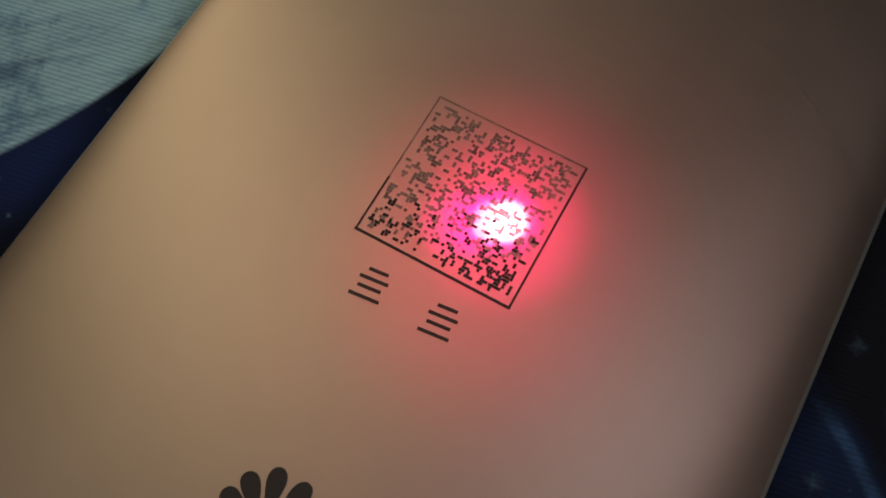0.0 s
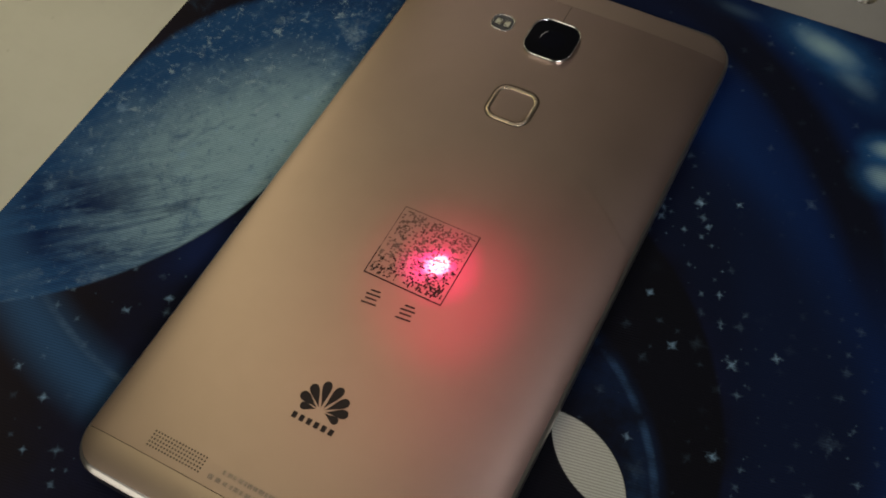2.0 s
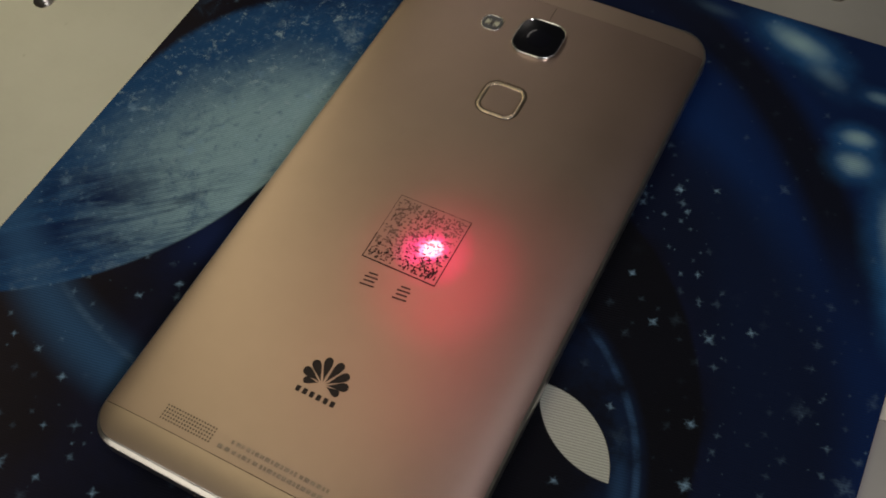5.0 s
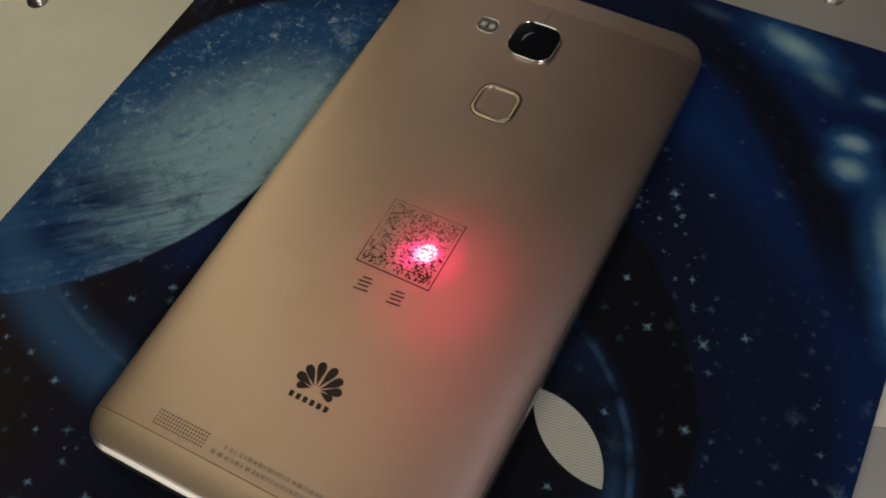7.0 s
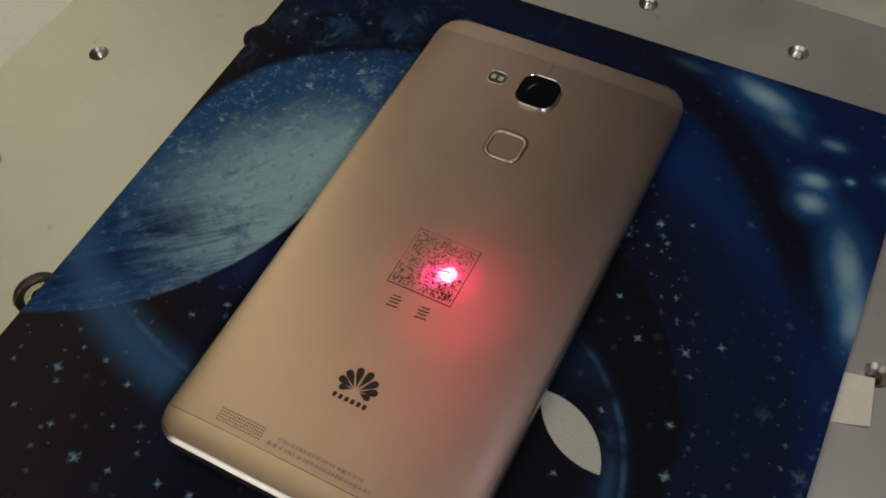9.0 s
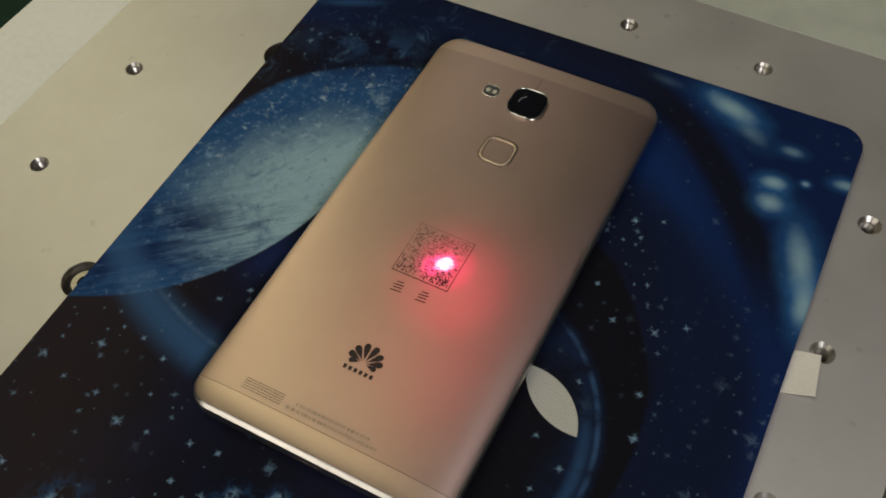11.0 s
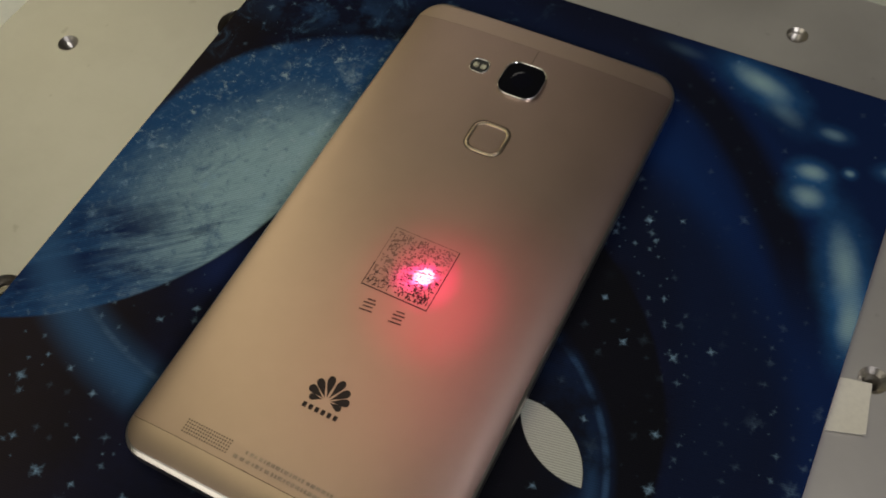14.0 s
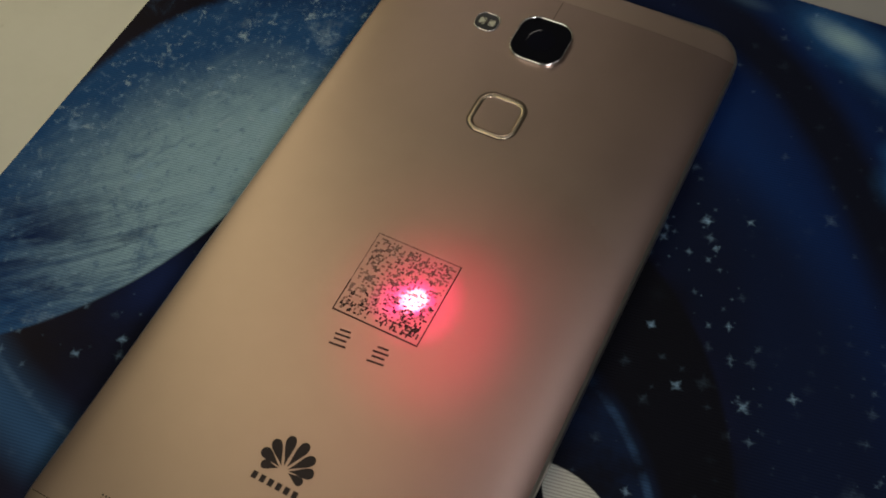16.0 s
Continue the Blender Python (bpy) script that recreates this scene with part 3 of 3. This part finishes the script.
    for s in (-1, 1):
        pad("led", fx + s * 0.0011, fy, 0.0015, 0.0019, 0.0005, 0.00012, LED, ring, 0.0, "yellow flash diode")
    for a in (0.62, -0.62):
        bm = bmesh.new()
        c, q, z = math.cos(a), math.sin(a), back_height(fx, fy) + 0.00014
        lines = [(dx * c - dy * q, dx * q + dy * c) for dx, dy in ((-0.0021, -0.00012), (0.0021, -0.00012), (0.0021, 0.00012), (-0.0021, 0.00012))]
        loft(bm, [[(fx + x, fy + y, z - 0.0001) for x, y in lines], [(fx + x, fy + y, z + 0.00002 + 0.00002 * (a > 0)) for x, y in lines]], close_last=True)
        part("flash_divider", bm, GAP, ring)

    sx, sy = 0.0, 0.0363
    ring = frame_ring("sensor_frame", sx, sy, 0.0110, 0.0108, 0.0033, 0.0012, 0.00016, GOLD_RING, t)
    bm = bmesh.new()
    z = back_height(sx, sy)
    loft(bm, [[(x, y, z + q) for x, y in rounded_rect(w, w - 0.0002, r, 10, sx, sy)] for w, r, q in ((0.0115, 0.00355, 0.00004), (0.0109, 0.0033, 0.00007))])
    part("sensor_outline", bm, GAP, ring)
    pad("sensor_pad", sx, sy, 0.0087, 0.0085, 0.0023, 0.00005, GOLD, ring, 0.00002, "satin gold finger sensor pad")

    # prints and marks that follow the back
    def flat(name, polys, mat, lift=0.00005, label="", parent=t):
        bm = bmesh.new()
        for poly in polys:
            bm.faces.new([bm.verts.new((x, y, back_height(x, y) + lift)) for x, y in poly])
        return part(name, bm, mat, parent, label)

    def rect(x, y, w, h, a=0.0):
        c, s = math.cos(a), math.sin(a)
        return [(x + dx * c - dy * s, y + dx * s + dy * c) for dx, dy in ((-w / 2, -h / 2), (w / 2, -h / 2), (w / 2, h / 2), (-w / 2, h / 2))]

    dots = []
    for i in range(18):
        for j in range(5):
            x, y = -0.0263 + 0.0120 * i / 17, -0.0661 - 0.0030 * j / 4
            dots.append([(x + 0.00021 * math.cos(k * math.pi / 4), y + 0.00021 * math.sin(k * math.pi / 4)) for k in range(8)])
    flat("speaker_grille", dots, GAP, label="rows of small round speaker holes")

    flat("antenna_line", [rect(-0.0003, 0.0682, 0.00014, 0.0056)], GAP, label="short dark seam above the camera")

    petals = []
    for k in range(8):
        a = radians(-10 + 200 * k / 7)
        reach = (0.0041, 0.0054, 0.0059, 0.0064)[min(k, 7 - k)]
        ox, oy = -0.0001 + 0.0010 * math.cos(a), -0.0483 + 0.0006 * math.sin(a)
        reach -= 0.0008
        poly = []
        for i in range(24):
            q = i / 24 * 2 * math.pi
            u = 0.5 - 0.5 * math.cos(q)
            w = 0.00118 * math.sin(q) * (0.10 + 1.25 * u ** 1.3) * (0.82 if k in (0, 7) else 1.0)
            poly.append((ox + math.cos(a) * reach * u - math.sin(a) * w, oy + math.sin(a) * reach * u + math.cos(a) * w))
        petals.append(poly)
    for poly in petals:
        flat("emblem_petal", [poly], INK)
    for k in range(6):
        flat("emblem_bar", [rect(-0.0042 + 0.00164 * k, -0.0512, 0.00100, 0.00130)], INK)
    rng = random.Random(4)
    for y, x0, x1 in ((-0.0670, -0.0100, 0.0124), (-0.0688, -0.0122, 0.0152)):
        bars, x = [], x0
        while x < x1:
            w = rng.choice((0.0006, 0.0009, 0.0011))
            bars.append(rect(x + w / 2, y, w, 0.0008 + rng.random() * 0.0002))
            x += w + rng.choice((0.00028, 0.00028, 0.0006))
        flat("fine_print_bar", bars, FINE_INK, label="line of tiny brown print")

    # the freshly burnt square, its flecks and the marks under it
    ex, ey, ew, eh = 0.00072, -0.0085, 0.0181, 0.0182
    flat("engraved_border", [rect(ex, ey - eh / 2, ew + 0.0003, 0.00034), rect(ex + ew / 2, ey, 0.00026, eh), rect(ex - ew / 2, ey - 0.31 * eh, 0.00024, 0.38 * eh)], ENGRAVED, label="dark square border burnt into the metal")
    flat("faint_border", [rect(ex, ey + eh / 2, ew + 0.0002, 0.00022), rect(ex - ew / 2, ey + 0.19 * eh, 0.00018, 0.62 * eh)], SPECK, label="faintly burnt upper part of the border")
    deep, faint = [], []
    n, c = 44, 0.0168 / 44
    for i in range(n):
        for j in range(n):
            clump = noise.noise((i * 0.23, j * 0.23, 3))
            if rng.random() < 0.34 + 0.25 * clump and clump > -0.45:
                w, h = (c * 1.9, c) if rng.random() < 0.3 else (c, c * 1.8) if rng.random() < 0.3 else (c, c)
                bite = rect(ex - 0.0084 + (i + 0.5) * c, ey - 0.0084 + (j + 0.5) * c, w * 0.9, h * 0.9)
                (deep if rng.random() < 0.95 - 2.3 * j / n + 0.5 * (i / n - 0.5) else faint).append(bite)
    flat("engraved_pattern", deep, ENGRAVED, 0.00006, "field of small dark burnt specks")
    flat("faint_pattern", faint, SPECK, 0.000055, "faint brown burnt specks")
    for x in (-0.0037, 0.0044):
        for dy, w in ((0.0015, 0.0022), (0.0005, 0.0032), (-0.0005, 0.0026), (-0.0016, 0.0034)):
            flat("engraved_bar", [rect(x, -0.0222 + dy, w, 0.00040, 0.10)], ENGRAVED)

    # socket and holes in the lower edge
    bm = bmesh.new()
    box(bm, -0.0040, -PH / 2 - 0.00012, 0.0021, 0.0040, -PH / 2 + 0.002, 0.0039, 0.0004)
    port = part("charging_port", bm, GAP, t, "dark charging socket")
    bm = bmesh.new()
    box(bm, -0.0030, -PH / 2 - 0.0002, 0.0027, 0.0030, -PH / 2 - 0.0001, 0.0031)
    part("contact_tongue", bm, CHROME, port)
    for x in (0.0125, -0.0125):
        bm = bmesh.new()
        bmesh.ops.create_cone(bm, cap_ends=True, segments=12, radius1=0.0005, radius2=0.0005, depth=0.001, matrix=Matrix.Translation((x, -PH / 2 + 0.0003, 0.003)) @ Matrix.Rotation(math.pi / 2, 4, "X"))
        part("microphone_hole", bm, GAP, t)
    return t


phone()


# ---- scrap of paper tape beside the mat ----
def paper_scrap():
    bm = bmesh.new()
    quad = [(0.0985, -0.0052), (0.1090, -0.0018), (0.1070, 0.0118), (0.0975, 0.0095)]
    n = 8
    rows = []
    for i in range(n + 1):
        u = i / n
        row = []
        for j in range(n + 1):
            v = j / n
            x = (quad[0][0] * (1 - u) + quad[1][0] * u) * (1 - v) + (quad[3][0] * (1 - u) + quad[2][0] * u) * v
            y = (quad[0][1] * (1 - u) + quad[1][1] * u) * (1 - v) + (quad[3][1] * (1 - u) + quad[2][1] * u) * v
            lift = 0.0004 + 0.0009 * max(0.0, 0.45 - v) ** 1.5 + 0.0006 * u * u * (1 - v)
            row.append(bm.verts.new((x, y, PLATE_TOP + lift)))
        rows.append(row)
    faces = []
    for a, b in zip(rows, rows[1:]):
        for j in range(n):
            faces.append(bm.faces.new((a[j], a[j + 1], b[j + 1], b[j])))
    r = bmesh.ops.extrude_face_region(bm, geom=faces)
    for g in r["geom"]:
        if isinstance(g, bmesh.types.BMVert):
            g.co.z -= 0.00035
    return tagged(part("paper_scrap", bm, PAPER, None, "", False), "small scrap of cream paper tape on the plate", "paper")


paper_scrap()
